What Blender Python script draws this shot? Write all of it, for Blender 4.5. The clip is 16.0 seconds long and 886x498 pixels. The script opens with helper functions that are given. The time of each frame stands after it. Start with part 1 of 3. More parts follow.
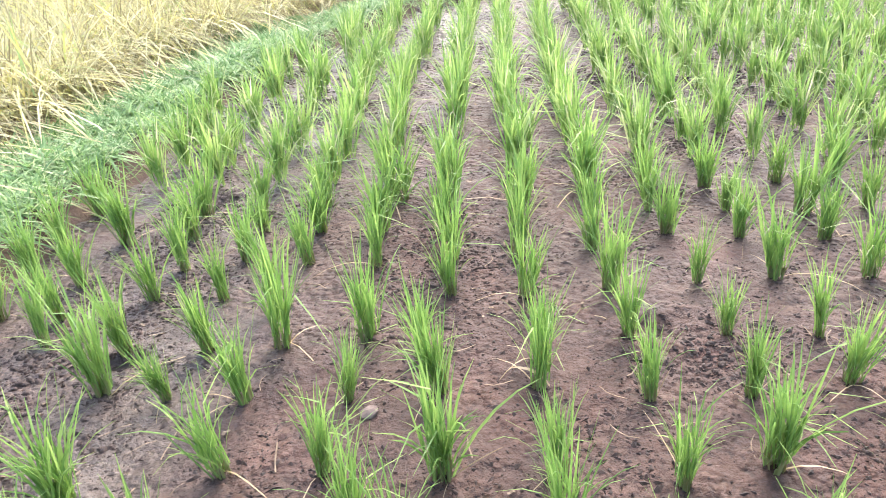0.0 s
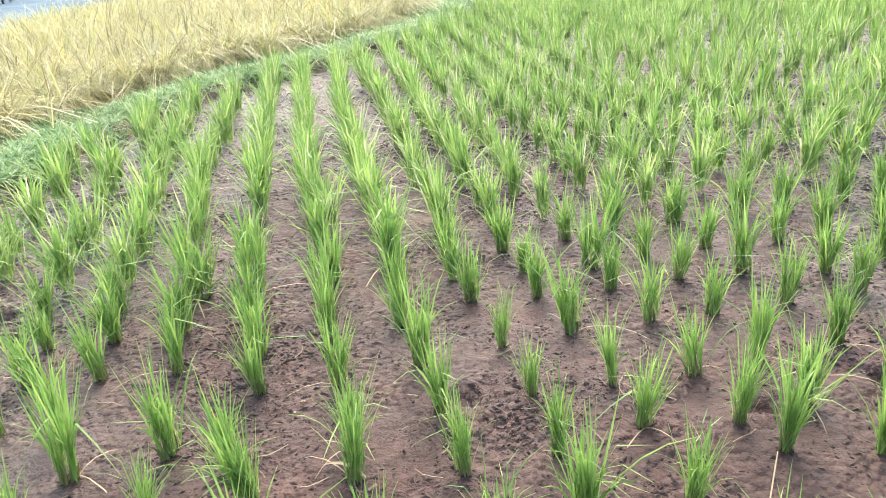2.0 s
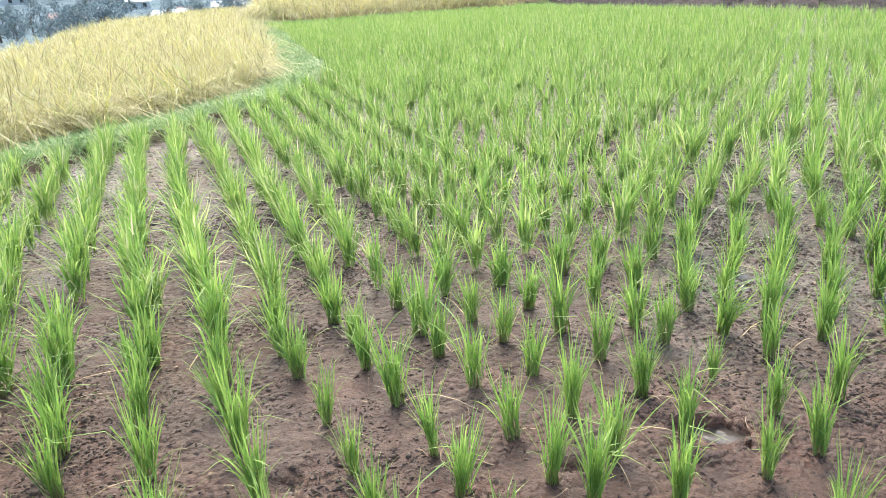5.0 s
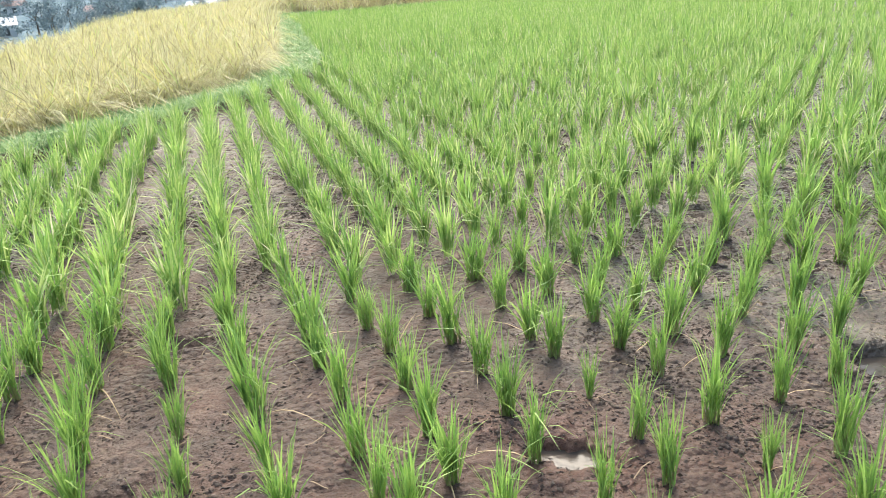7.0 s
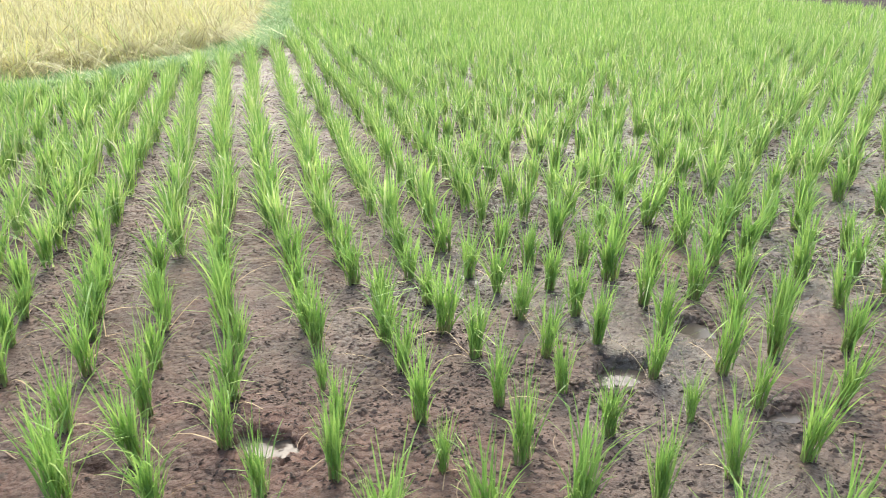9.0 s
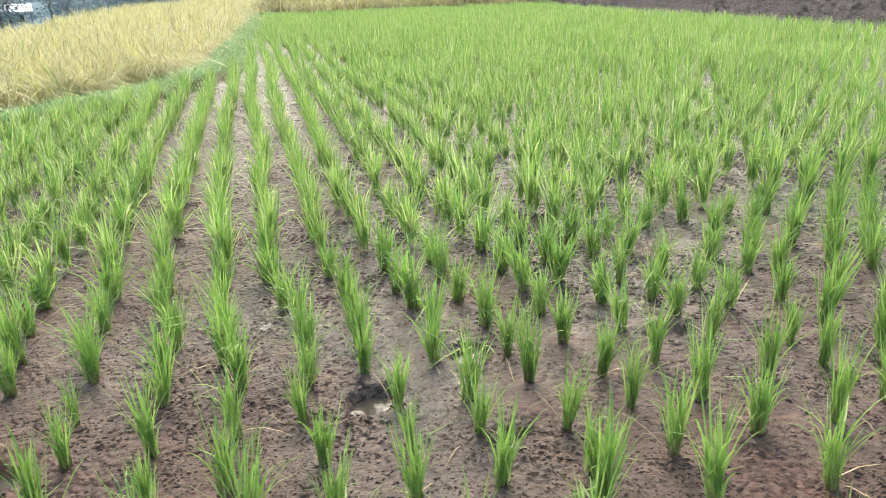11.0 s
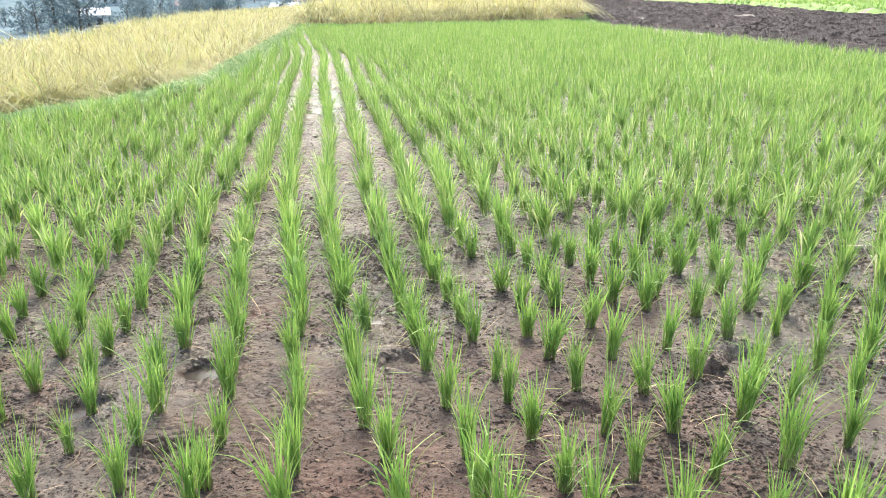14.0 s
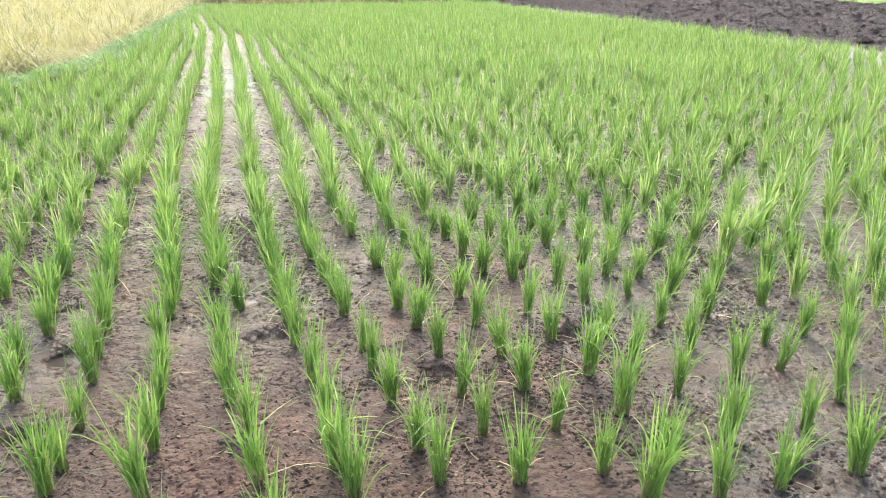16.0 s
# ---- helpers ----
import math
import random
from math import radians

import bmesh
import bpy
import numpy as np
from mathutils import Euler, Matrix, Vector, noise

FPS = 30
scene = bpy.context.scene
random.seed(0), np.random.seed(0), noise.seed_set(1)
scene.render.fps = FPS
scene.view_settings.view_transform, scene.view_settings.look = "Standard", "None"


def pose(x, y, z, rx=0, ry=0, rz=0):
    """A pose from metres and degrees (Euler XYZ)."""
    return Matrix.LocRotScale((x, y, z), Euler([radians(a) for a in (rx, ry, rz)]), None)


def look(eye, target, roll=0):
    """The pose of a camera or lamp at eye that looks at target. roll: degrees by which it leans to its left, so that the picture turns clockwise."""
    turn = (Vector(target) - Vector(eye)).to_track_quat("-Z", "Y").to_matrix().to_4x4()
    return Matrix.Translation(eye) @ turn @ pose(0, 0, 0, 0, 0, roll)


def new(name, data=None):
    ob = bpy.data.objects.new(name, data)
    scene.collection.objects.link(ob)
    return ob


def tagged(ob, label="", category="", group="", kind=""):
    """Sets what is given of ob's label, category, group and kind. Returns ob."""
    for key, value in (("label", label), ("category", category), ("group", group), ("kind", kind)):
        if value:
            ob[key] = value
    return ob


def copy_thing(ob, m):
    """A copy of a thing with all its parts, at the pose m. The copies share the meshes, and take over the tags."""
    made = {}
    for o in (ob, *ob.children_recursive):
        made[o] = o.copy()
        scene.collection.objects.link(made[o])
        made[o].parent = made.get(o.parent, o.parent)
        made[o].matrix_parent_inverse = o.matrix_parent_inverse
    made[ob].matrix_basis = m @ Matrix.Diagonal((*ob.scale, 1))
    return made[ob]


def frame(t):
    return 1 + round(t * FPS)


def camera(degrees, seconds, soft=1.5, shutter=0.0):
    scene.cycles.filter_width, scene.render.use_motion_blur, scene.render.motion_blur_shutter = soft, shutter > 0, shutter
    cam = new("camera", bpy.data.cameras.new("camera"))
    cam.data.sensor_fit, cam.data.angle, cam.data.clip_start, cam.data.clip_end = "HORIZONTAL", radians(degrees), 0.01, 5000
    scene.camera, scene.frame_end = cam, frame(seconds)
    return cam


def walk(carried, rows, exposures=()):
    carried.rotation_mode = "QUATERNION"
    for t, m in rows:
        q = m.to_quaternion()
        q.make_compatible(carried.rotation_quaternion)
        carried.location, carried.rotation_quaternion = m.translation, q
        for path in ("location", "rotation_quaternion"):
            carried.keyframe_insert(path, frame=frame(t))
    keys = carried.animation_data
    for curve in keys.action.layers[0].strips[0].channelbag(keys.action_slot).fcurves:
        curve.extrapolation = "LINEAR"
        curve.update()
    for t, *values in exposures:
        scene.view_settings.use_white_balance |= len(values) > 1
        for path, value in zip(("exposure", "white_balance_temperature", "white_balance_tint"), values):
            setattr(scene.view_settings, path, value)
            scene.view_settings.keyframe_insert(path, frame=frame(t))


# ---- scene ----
# ================= camera and walk =================
cam = camera(63.6, 16.0, soft=0.75, shutter=0.2)


PATH = [
    (0, (0.096, 0.246, 1.223), (-0.365, 1.938, 0.261), -5.7),
    (0.5, (0.118, 0.265, 1.231), (-0.239, 1.994, 0.291), -5.7),
    (1, (0.15, 0.276, 1.243), (-0.077, 2.056, 0.361), -5.3),
    (1.5, (0.175, 0.285, 1.248), (0.084, 2.088, 0.386), -4.7),
    (2, (0.199, 0.29, 1.255), (0.195, 2.108, 0.422), -5.4),
    (2.5, (0.219, 0.29, 1.262), (0.29, 2.124, 0.467), -4.6),
    (3, (0.248, 0.282, 1.27), (0.415, 2.128, 0.516), -3.8),
    (3.5, (0.263, 0.285, 1.273), (0.492, 2.127, 0.528), -3.5),
    (4, (0.277, 0.281, 1.277), (0.554, 2.128, 0.563), -3.7),
    (4.5, (0.3, 0.277, 1.278), (0.651, 2.12, 0.584), -3.6),
    (4.7, (0.316, 0.278, 1.279), (0.699, 2.114, 0.584), -3.5),
    (6.8, (0.853, 0.294, 1.254), (1.098, 2.143, 0.53), -4.0),
    (7, (0.903, 0.291, 1.265), (1.19, 2.135, 0.545), -4.1),
    (7.5, (1.069, 0.221, 1.266), (1.269, 2.102, 0.618), -5.0),
    (8, (1.289, 0.161, 1.28), (1.542, 2.034, 0.625), -3.6),
    (8.5, (1.496, 0.149, 1.261), (1.801, 2.005, 0.583), -2.3),
    (9, (1.724, 0.148, 1.273), (1.987, 1.977, 0.508), -0.4),
    (9.5, (1.82, 0.137, 1.296), (2.173, 1.964, 0.562), -0.4),
    (10, (2.009, 0.044, 1.305), (2.308, 1.912, 0.658), -2.1),
    (10.2, (2.108, 0.016, 1.302), (2.409, 1.877, 0.634), -0.4),
    (12.3, (3.14, -0.196, 1.397), (3.317, 1.657, 0.667), -5.2),
    (12.5, (3.243, -0.233, 1.378), (3.491, 1.605, 0.631), -1.6),
    (12.7, (3.513, -0.132, 1.378), (3.769, 1.664, 0.537), 4.8),
    (13, (3.648, -0.12, 1.388), (3.92, 1.69, 0.582), 4.9),
    (13.5, (3.719, -0.182, 1.384), (3.889, 1.681, 0.676), -0.7),
    (14, (3.823, -0.316, 1.442), (3.927, 1.56, 0.759), -0.8),
    (14.5, (3.834, -0.374, 1.446), (3.99, 1.49, 0.738), -1.5),
    (15, (3.848, -0.387, 1.449), (4.176, 1.466, 0.771), -0.2),
    (15.5, (3.906, -0.411, 1.447), (4.221, 1.442, 0.763), 0.9),
    (16, (4.023, -0.444, 1.446), (4.356, 1.387, 0.715), -0.2),
]
walk(cam, [(t, look(eye, target, roll)) for t, eye, target, roll in PATH], exposures=((0, 2.15, 6200, 16), (1.5, 2.0, 6250, 14), (3, 1.88, 6450, 11), (5, 1.77, 6500, 8), (7, 1.68, 6600, 6), (8.5, 1.65, 6600, 6), (9, 1.75, 6600, 6), (9.5, 1.9, 6550, 6), (10, 1.66, 6600, 5), (12.5, 1.6, 6800, 4), (13, 1.93, 6600, 6), (13.5, 1.9, 6600, 7), (14.5, 1.72, 6600, 6), (16, 1.77, 6600, 7)))

# ================= world, sun, exposure =================
SUN_EL, SUN_AZ = 50.0, 6.0
world = bpy.data.worlds.new("hazy_sky")
scene.world = world
world.use_nodes = True
wn = world.node_tree.nodes
sky = wn.new("ShaderNodeTexSky")
sky.sky_type = "NISHITA"
sky.sun_disc = False
sky.sun_elevation, sky.sun_rotation = radians(SUN_EL), radians(SUN_AZ)
sky.air_density, sky.dust_density, sky.ozone_density = 1.2, 4.0, 1.0
wn["Background"].inputs["Strength"].default_value = 0.15
world.node_tree.links.new(sky.outputs["Color"], wn["Background"].inputs["Color"])
sun = new("sun", bpy.data.lights.new("sun", "SUN"))
sun.data.energy, sun.data.angle, sun.data.color = 1.1, radians(48), (1.0, 0.94, 0.84)
az = radians(SUN_AZ)
sun.matrix_world = look((0, 0, 20), Vector((0, 0, 20)) - Vector((math.sin(az) * math.cos(radians(SUN_EL)), math.cos(az) * math.cos(radians(SUN_EL)), math.sin(radians(SUN_EL)))))


# ================= materials =================
def material(name):
    m = bpy.data.materials.new(name)
    m.use_nodes = True
    return m, m.node_tree.nodes, m.node_tree.links, m.node_tree.nodes["Principled BSDF"]


def noise_node(nodes, links, coords, scale, detail=4.0, rough=0.55):
    n = nodes.new("ShaderNodeTexNoise")
    n.inputs["Scale"].default_value, n.inputs["Detail"].default_value, n.inputs["Roughness"].default_value = scale, detail, rough
    links.new(coords, n.inputs["Vector"])
    return n.outputs["Fac"]


def ramp(nodes, links, fac, *stops):
    r = nodes.new("ShaderNodeValToRGB")
    while len(r.color_ramp.elements) < len(stops):
        r.color_ramp.elements.new(0.5)
    for e, (at, c) in zip(r.color_ramp.elements, stops):
        e.position, e.color = at, (*c, 1.0) if len(c) == 3 else c
    links.new(fac, r.inputs["Fac"])
    return r.outputs["Color"]


def mixed(nodes, links, fac, a, b, mode="MIX"):
    m = nodes.new("ShaderNodeMix")
    m.data_type, m.blend_type = "RGBA", mode
    for socket, value in ((m.inputs["Factor"], fac), (m.inputs["A"], a), (m.inputs["B"], b)):
        if isinstance(value, (int, float)):
            socket.default_value = value
        elif isinstance(value, tuple):
            socket.default_value = (*value, 1.0)
        else:
            links.new(value, socket)
    return m.outputs["Result"]


def bumped(nodes, links, bsdf, height, strength, distance):
    b = nodes.new("ShaderNodeBump")
    b.inputs["Strength"].default_value, b.inputs["Distance"].default_value = strength, distance
    links.new(height, b.inputs["Height"])
    links.new(b.outputs["Normal"], bsdf.inputs["Normal"])


def place(nodes):
    return nodes.new("ShaderNodeNewGeometry").outputs["Position"]


def mud_material():
    """Wet mud: reddish brown where it drains, grey and shiny where a film of water lies (attribute wet)."""
    m, n, l, b = material("wet_brown_mud")
    p = place(n)
    wet = n.new("ShaderNodeAttribute")
    wet.attribute_name = "wet"
    mid, fine, grain = noise_node(n, l, p, 6, 5, 0.65), noise_node(n, l, p, 70, 5, 0.65), noise_node(n, l, p, 210, 3, 0.6)
    brown = ramp(n, l, mid, (0.3, (0.04, 0.0205, 0.0135)), (0.5, (0.075, 0.039, 0.026)), (0.7, (0.118, 0.067, 0.046)))
    grey = ramp(n, l, mid, (0.3, (0.052, 0.039, 0.03)), (0.7, (0.138, 0.108, 0.083)))
    col = mixed(n, l, wet.outputs["Fac"], brown, grey)
    red = ramp(n, l, noise_node(n, l, p, 2.3, 3), (0.5, (1, 1, 1)), (0.68, (1.07, 0.88, 0.85)))
    col = mixed(n, l, 1.0, col, red, "MULTIPLY")
    specks = ramp(n, l, fine, (0.38, (0.3, 0.25, 0.24)), (0.47, (1, 1, 1)))
    col = mixed(n, l, 0.65, col, specks, "MULTIPLY")
    col = mixed(n, l, 0.35, col, ramp(n, l, grain, (0.35, (0.58, 0.56, 0.54)), (0.6, (1.12, 1.12, 1.12))), "MULTIPLY")
    l.new(col, b.inputs["Base Color"])
    # the film of water makes it smoother and shinier
    patches = noise_node(n, l, p, 16, 5, 0.65)
    drained = ramp(n, l, patches, (0.35, (0.4,) * 3), (0.65, (0.62,) * 3))
    soaked = ramp(n, l, patches, (0.4, (0.17,) * 3), (0.6, (0.42,) * 3))
    l.new(mixed(n, l, wet.outputs["Fac"], drained, soaked), b.inputs["Roughness"])
    l.new(ramp(n, l, wet.outputs["Fac"], (0.0, (0.38,) * 3), (1.0, (0.55,) * 3)), b.inputs["Specular IOR Level"])
    # grains, lumps and small clods
    clod = n.new("ShaderNodeTexVoronoi")
    clod.feature = "SMOOTH_F1"
    clod.inputs["Scale"].default_value, clod.inputs["Smoothness"].default_value = 38.0, 0.35
    l.new(p, clod.inputs["Vector"])
    add = n.new("ShaderNodeMath")
    add.operation = "MULTIPLY_ADD"
    add.inputs[1].default_value = 0.6
    l.new(fine, add.inputs[0]), l.new(noise_node(n, l, p, 24, 4, 0.6), add.inputs[2])
    total = n.new("ShaderNodeMath")
    total.operation = "SUBTRACT"
    scaled = n.new("ShaderNodeMath")
    scaled.operation = "MULTIPLY"
    l.new(clod.outputs["Distance"], scaled.inputs[0])
    l.new(ramp(n, l, noise_node(n, l, p, 3.1, 3), (0.4, (0.1,) * 3), (0.6, (1.3,) * 3)), scaled.inputs[1])
    l.new(add.outputs[0], total.inputs[0]), l.new(scaled.outputs[0], total.inputs[1])
    level = n.new("ShaderNodeMath")
    level.operation = "MULTIPLY"
    l.new(total.outputs[0], level.inputs[0])
    l.new(ramp(n, l, wet.outputs["Fac"], (0.2, (1.0,) * 3), (1.0, (1.05,) * 3)), level.inputs[1])
    bumped(n, l, b, level.outputs[0], 0.9, 0.018)
    return m


def soil_material(name, dark, light, scale=14.0, rough=0.9, bump=0.8, size=0.03, gloss=0.3):
    m, n, l, b = material(name)
    p = place(n)
    col = ramp(n, l, noise_node(n, l, p, scale, 6, 0.65), (0.3, dark), (0.72, light))
    l.new(mixed(n, l, 0.6, col, ramp(n, l, noise_node(n, l, p, scale * 0.13, 3), (0.3, (0.6,) * 3), (0.7, (1.15,) * 3)), "MULTIPLY"), b.inputs["Base Color"])
    b.inputs["Roughness"].default_value = rough
    b.inputs["Specular IOR Level"].default_value = gloss
    bumped(n, l, b, noise_node(n, l, p, scale * 2.5, 5, 0.7), bump, size)
    return m


def blade_material(name, *stops, island=True, translucent=0.35, rough=0.45, patch=0.0):
    """Leaf tissue: colour varies from blade to blade, light shines through in part."""
    m, n, l, b = material(name)
    g = n.new("ShaderNodeNewGeometry")
    rnd = g.outputs["Random Per Island"] if island else n.new("ShaderNodeObjectInfo").outputs["Random"]
    col = ramp(n, l, rnd, *stops)
    broad = noise_node(n, l, g.outputs["Position"], 1.7 if not patch else patch, 3)
    col = mixed(n, l, 0.55, col, ramp(n, l, broad, (0.3, (0.72, 0.74, 0.7)), (0.7, (1.15, 1.12, 1.1))), "MULTIPLY")
    fine = noise_node(n, l, g.outputs["Position"], 60, 3)
    col = mixed(n, l, 0.35, col, ramp(n, l, fine, (0.3, (0.7, 0.7, 0.65)), (0.7, (1.1, 1.1, 1.1))), "MULTIPLY")
    l.new(col, b.inputs["Base Color"])
    b.inputs["Roughness"].default_value = rough
    t = n.new("ShaderNodeBsdfTranslucent")
    l.new(col, t.inputs["Color"])
    mix = n.new("ShaderNodeMixShader")
    mix.inputs["Fac"].default_value = translucent
    l.new(b.outputs["BSDF"], mix.inputs[1]), l.new(t.outputs["BSDF"], mix.inputs[2])
    l.new(mix.outputs["Shader"], n["Material Output"].inputs["Surface"])
    return m


def water_material():
    m, n, l, b = material("muddy_water")
    p = place(n)
    b.inputs["Base Color"].default_value = (0.06, 0.05, 0.042, 1)
    b.inputs["Roughness"].default_value = 0.08
    b.inputs["IOR"].default_value = 1.33
    b.inputs["Specular IOR Level"].default_value = 0.5
    bumped(n, l, b, noise_node(n, l, p, 30, 3), 0.25, 0.012)
    return m


def plain(name, colour, rough=0.7, vary=0.25, scale=3.0):
    m, n, l, b = material(name)
    p = place(n)
    lo, hi = tuple(c * (1 - vary) for c in colour), tuple(min(1, c * (1 + vary)) for c in colour)
    l.new(ramp(n, l, noise_node(n, l, p, scale, 4), (0.3, lo), (0.7, hi)), b.inputs["Base Color"])
    b.inputs["Roughness"].default_value = rough
    return m


MUD = mud_material()
BANK = soil_material("bank_soil", (0.075, 0.047, 0.034), (0.2, 0.135, 0.1))
STRAW_FLOOR = soil_material("straw_litter", (0.16, 0.115, 0.06), (0.5, 0.4, 0.22), 22)
PLOUGHED = soil_material("ploughed_soil", (0.045, 0.035, 0.033), (0.18, 0.14, 0.132), 13, 0.9, 1.0, 0.2)
FAR_GREEN = soil_material("far_rice_green", (0.14, 0.23, 0.055), (0.25, 0.36, 0.1), 3.0, 0.8, 0.8, 0.1)
# wooded hillside with the air's haze mixed into its colour as pale blue-grey
HAZE_TINTED_VALLEY = soil_material("haze_tinted_valley", (0.1, 0.145, 0.165), (0.23, 0.29, 0.31), 0.12, 0.95, 0.3, 1.0, 0.0)
WATER = water_material()
MUD_LUMP = soil_material("mud_lump", (0.024, 0.0145, 0.011), (0.088, 0.056, 0.041), 30, 0.45, 0.7, 0.008)
CLOD = soil_material("mud_crumb", (0.015, 0.0095, 0.007), (0.055, 0.034, 0.025), 40, 0.5, 0.5, 0.005)
LEAF = blade_material("rice_leaf", (0.0, (0.14, 0.26, 0.066)), (0.25, (0.23, 0.4, 0.091)), (0.7, (0.365, 0.52, 0.138)), (0.9, (0.52, 0.63, 0.235)), (0.96, (0.57, 0.63, 0.31)), (1.0, (0.66, 0.6, 0.45)), translucent=0.48)
STEM = blade_material("rice_sheath", (0.0, (0.17, 0.23, 0.07)), (0.5, (0.28, 0.27, 0.11)), (1.0, (0.3, 0.18, 0.095)), translucent=0.1)
DRY = blade_material("dry_leaf", (0.0, (0.34, 0.24, 0.12)), (1.0, (0.5, 0.4, 0.23)), translucent=0.15)
LITTER = plain("dead_straw", (0.24, 0.18, 0.115), 0.8, 0.35, 25)
STRAW = blade_material("ripe_straw", (0.0, (0.2, 0.17, 0.09)), (0.2, (0.4, 0.36, 0.18)), (0.5, (0.6, 0.56, 0.29)), (0.72, (0.74, 0.71, 0.46)), (0.88, (0.74, 0.66, 0.22)), (1.0, (0.36, 0.48, 0.17)), translucent=0.35, rough=0.6)
HERB = blade_material("bund_herb", (0.0, (0.11, 0.22, 0.07)), (0.5, (0.25, 0.41, 0.15)), (0.85, (0.41, 0.55, 0.25)), (1.0, (0.52, 0.56, 0.32)), rough=0.5, translucent=0.4)
# distant leaves: haze is painted in, so blue-grey replaces their green
HAZE_TINTED_LEAF = blade_material("haze_tinted_foliage", (0.0, (0.11, 0.155, 0.175)), (0.6, (0.18, 0.24, 0.255)), (1.0, (0.28, 0.35, 0.355)), translucent=0.1, rough=0.7)
BARK = plain("bark", (0.12, 0.095, 0.075), 0.9)
LIME = plain("limewash", (0.48, 0.5, 0.51), 0.8, 0.08, 1.0)
ROOF_RED = plain("clay_roof", (0.26, 0.19, 0.17), 0.8)
ROOF_TIN = plain("tin_roof", (0.46, 0.5, 0.54), 0.45, 0.1)
PANE = plain("dark_pane", (0.05, 0.055, 0.06), 0.2)
POST = plain("pale_pole", (0.55, 0.54, 0.5), 0.6)


# ================= helpers =================
def part(name, bm, mat, parent=None, label=""):
    me = bpy.data.meshes.new(name)
    bm.to_mesh(me)
    bm.free()
    me.materials.append(mat)
    ob = new(name, me)
    ob.parent = parent
    return tagged(ob, label)


def sheet(name, verts, faces, mat, parent=None, smooth=False):
    me = bpy.data.meshes.new(name)
    verts, faces = np.asarray(verts, np.float32), np.asarray(faces, np.int32)
    me.vertices.add(len(verts))
    me.vertices.foreach_set("co", verts.ravel())
    me.loops.add(faces.size)
    me.loops.foreach_set("vertex_index", faces.ravel())
    me.polygons.add(len(faces))
    me.polygons.foreach_set("loop_start", np.arange(0, faces.size, faces.shape[1], dtype=np.int32))
    me.update(calc_edges=True)
    me.materials.append(mat)
    if smooth:
        me.shade_smooth()
    else:
        me.shade_flat()
    ob = new(name, me)
    ob.parent = parent
    return ob


def smooth(t):
    t = np.clip(t, 0, 1)
    return t * t * (3 - 2 * t)


LATTICE = np.random.default_rng(5).random((64, 64))


def rough2(x, y, size, octaves=3):
    """Smooth random relief over the plan, about -1 to 1."""
    total, gain, norm = 0.0, 1.0, 0.0
    for o in range(octaves):
        u, v = x / size * 2**o + 11.3 * o, y / size * 2**o + 5.7 * o
        i, j = np.floor(u).astype(int), np.floor(v).astype(int)
        a, b = smooth(u - i), smooth(v - j)
        g = lambda p, q: LATTICE[(i + p) % 64, (j + q) % 64]
        total = total + gain * ((g(0, 0) * (1 - a) + g(1, 0) * a) * (1 - b) + (g(0, 1) * (1 - a) + g(1, 1) * a) * b)
        norm, gain = norm + gain, gain * 0.5
    return 2 * total / norm - 1


def along(points, x, y):
    """Distance from (x, y) to a line of points, signed: positive on its right side."""
    best, sign = np.full(np.shape(x), 1e9), np.ones(np.shape(x))
    for (ax, ay), (bx, by) in zip(points, points[1:]):
        dx, dy = bx - ax, by - ay
        t = np.clip(((x - ax) * dx + (y - ay) * dy) / (dx * dx + dy * dy), 0, 1)
        d = np.hypot(x - ax - t * dx, y - ay - t * dy)
        s = np.where((x - ax) * dy - (y - ay) * dx >= 0, 1.0, -1.0)
        sign = np.where(d < best - 1e-9, s, sign)
        best = np.minimum(best, d)
    return best * sign


# ================= plan =================
BUND = ((-2.25, -6), (-2.26, 1.0), (-2.35, 2.4), (-2.47, 4.0), (-2.35, 5.1), (-2.08, 6.35), (-1.6, 7.15), (-1.1, 7.65), (-0.6, 8.2), (-0.08, 8.95), (0.35, 9.75), (0.68, 10.85), (0.82, 12.0), (0.68, 14.0), (0.52, 16.6), (0.27, 23.5), (-0.15, 29.2), (6.9, 29.4), (11.9, 30.6), (13.5, 23.0), (13.7, 18.0), (14.1, 14.0), (14.6, 11.5), (16.0, 4.0), (17.5, -6))
PLOUGH_FAR = ((28, -6), (27, 10), (26.2, 20), (26.0, 25), (25.8, 30), (25.2, 33), (26.5, 40), (28, 52), (28, 90))
TERRACE = ((-6.4, -6), (-6.2, 10), (-6.4, 23.5), (-7.3, 31), (-8.0, 41), (-6.5, 49), (-4, 58), (0, 68), (10, 74), (28, 95))
FAR_BUND = ((40, 32), (46.8, 51), (62.8, 86), (68, 98))
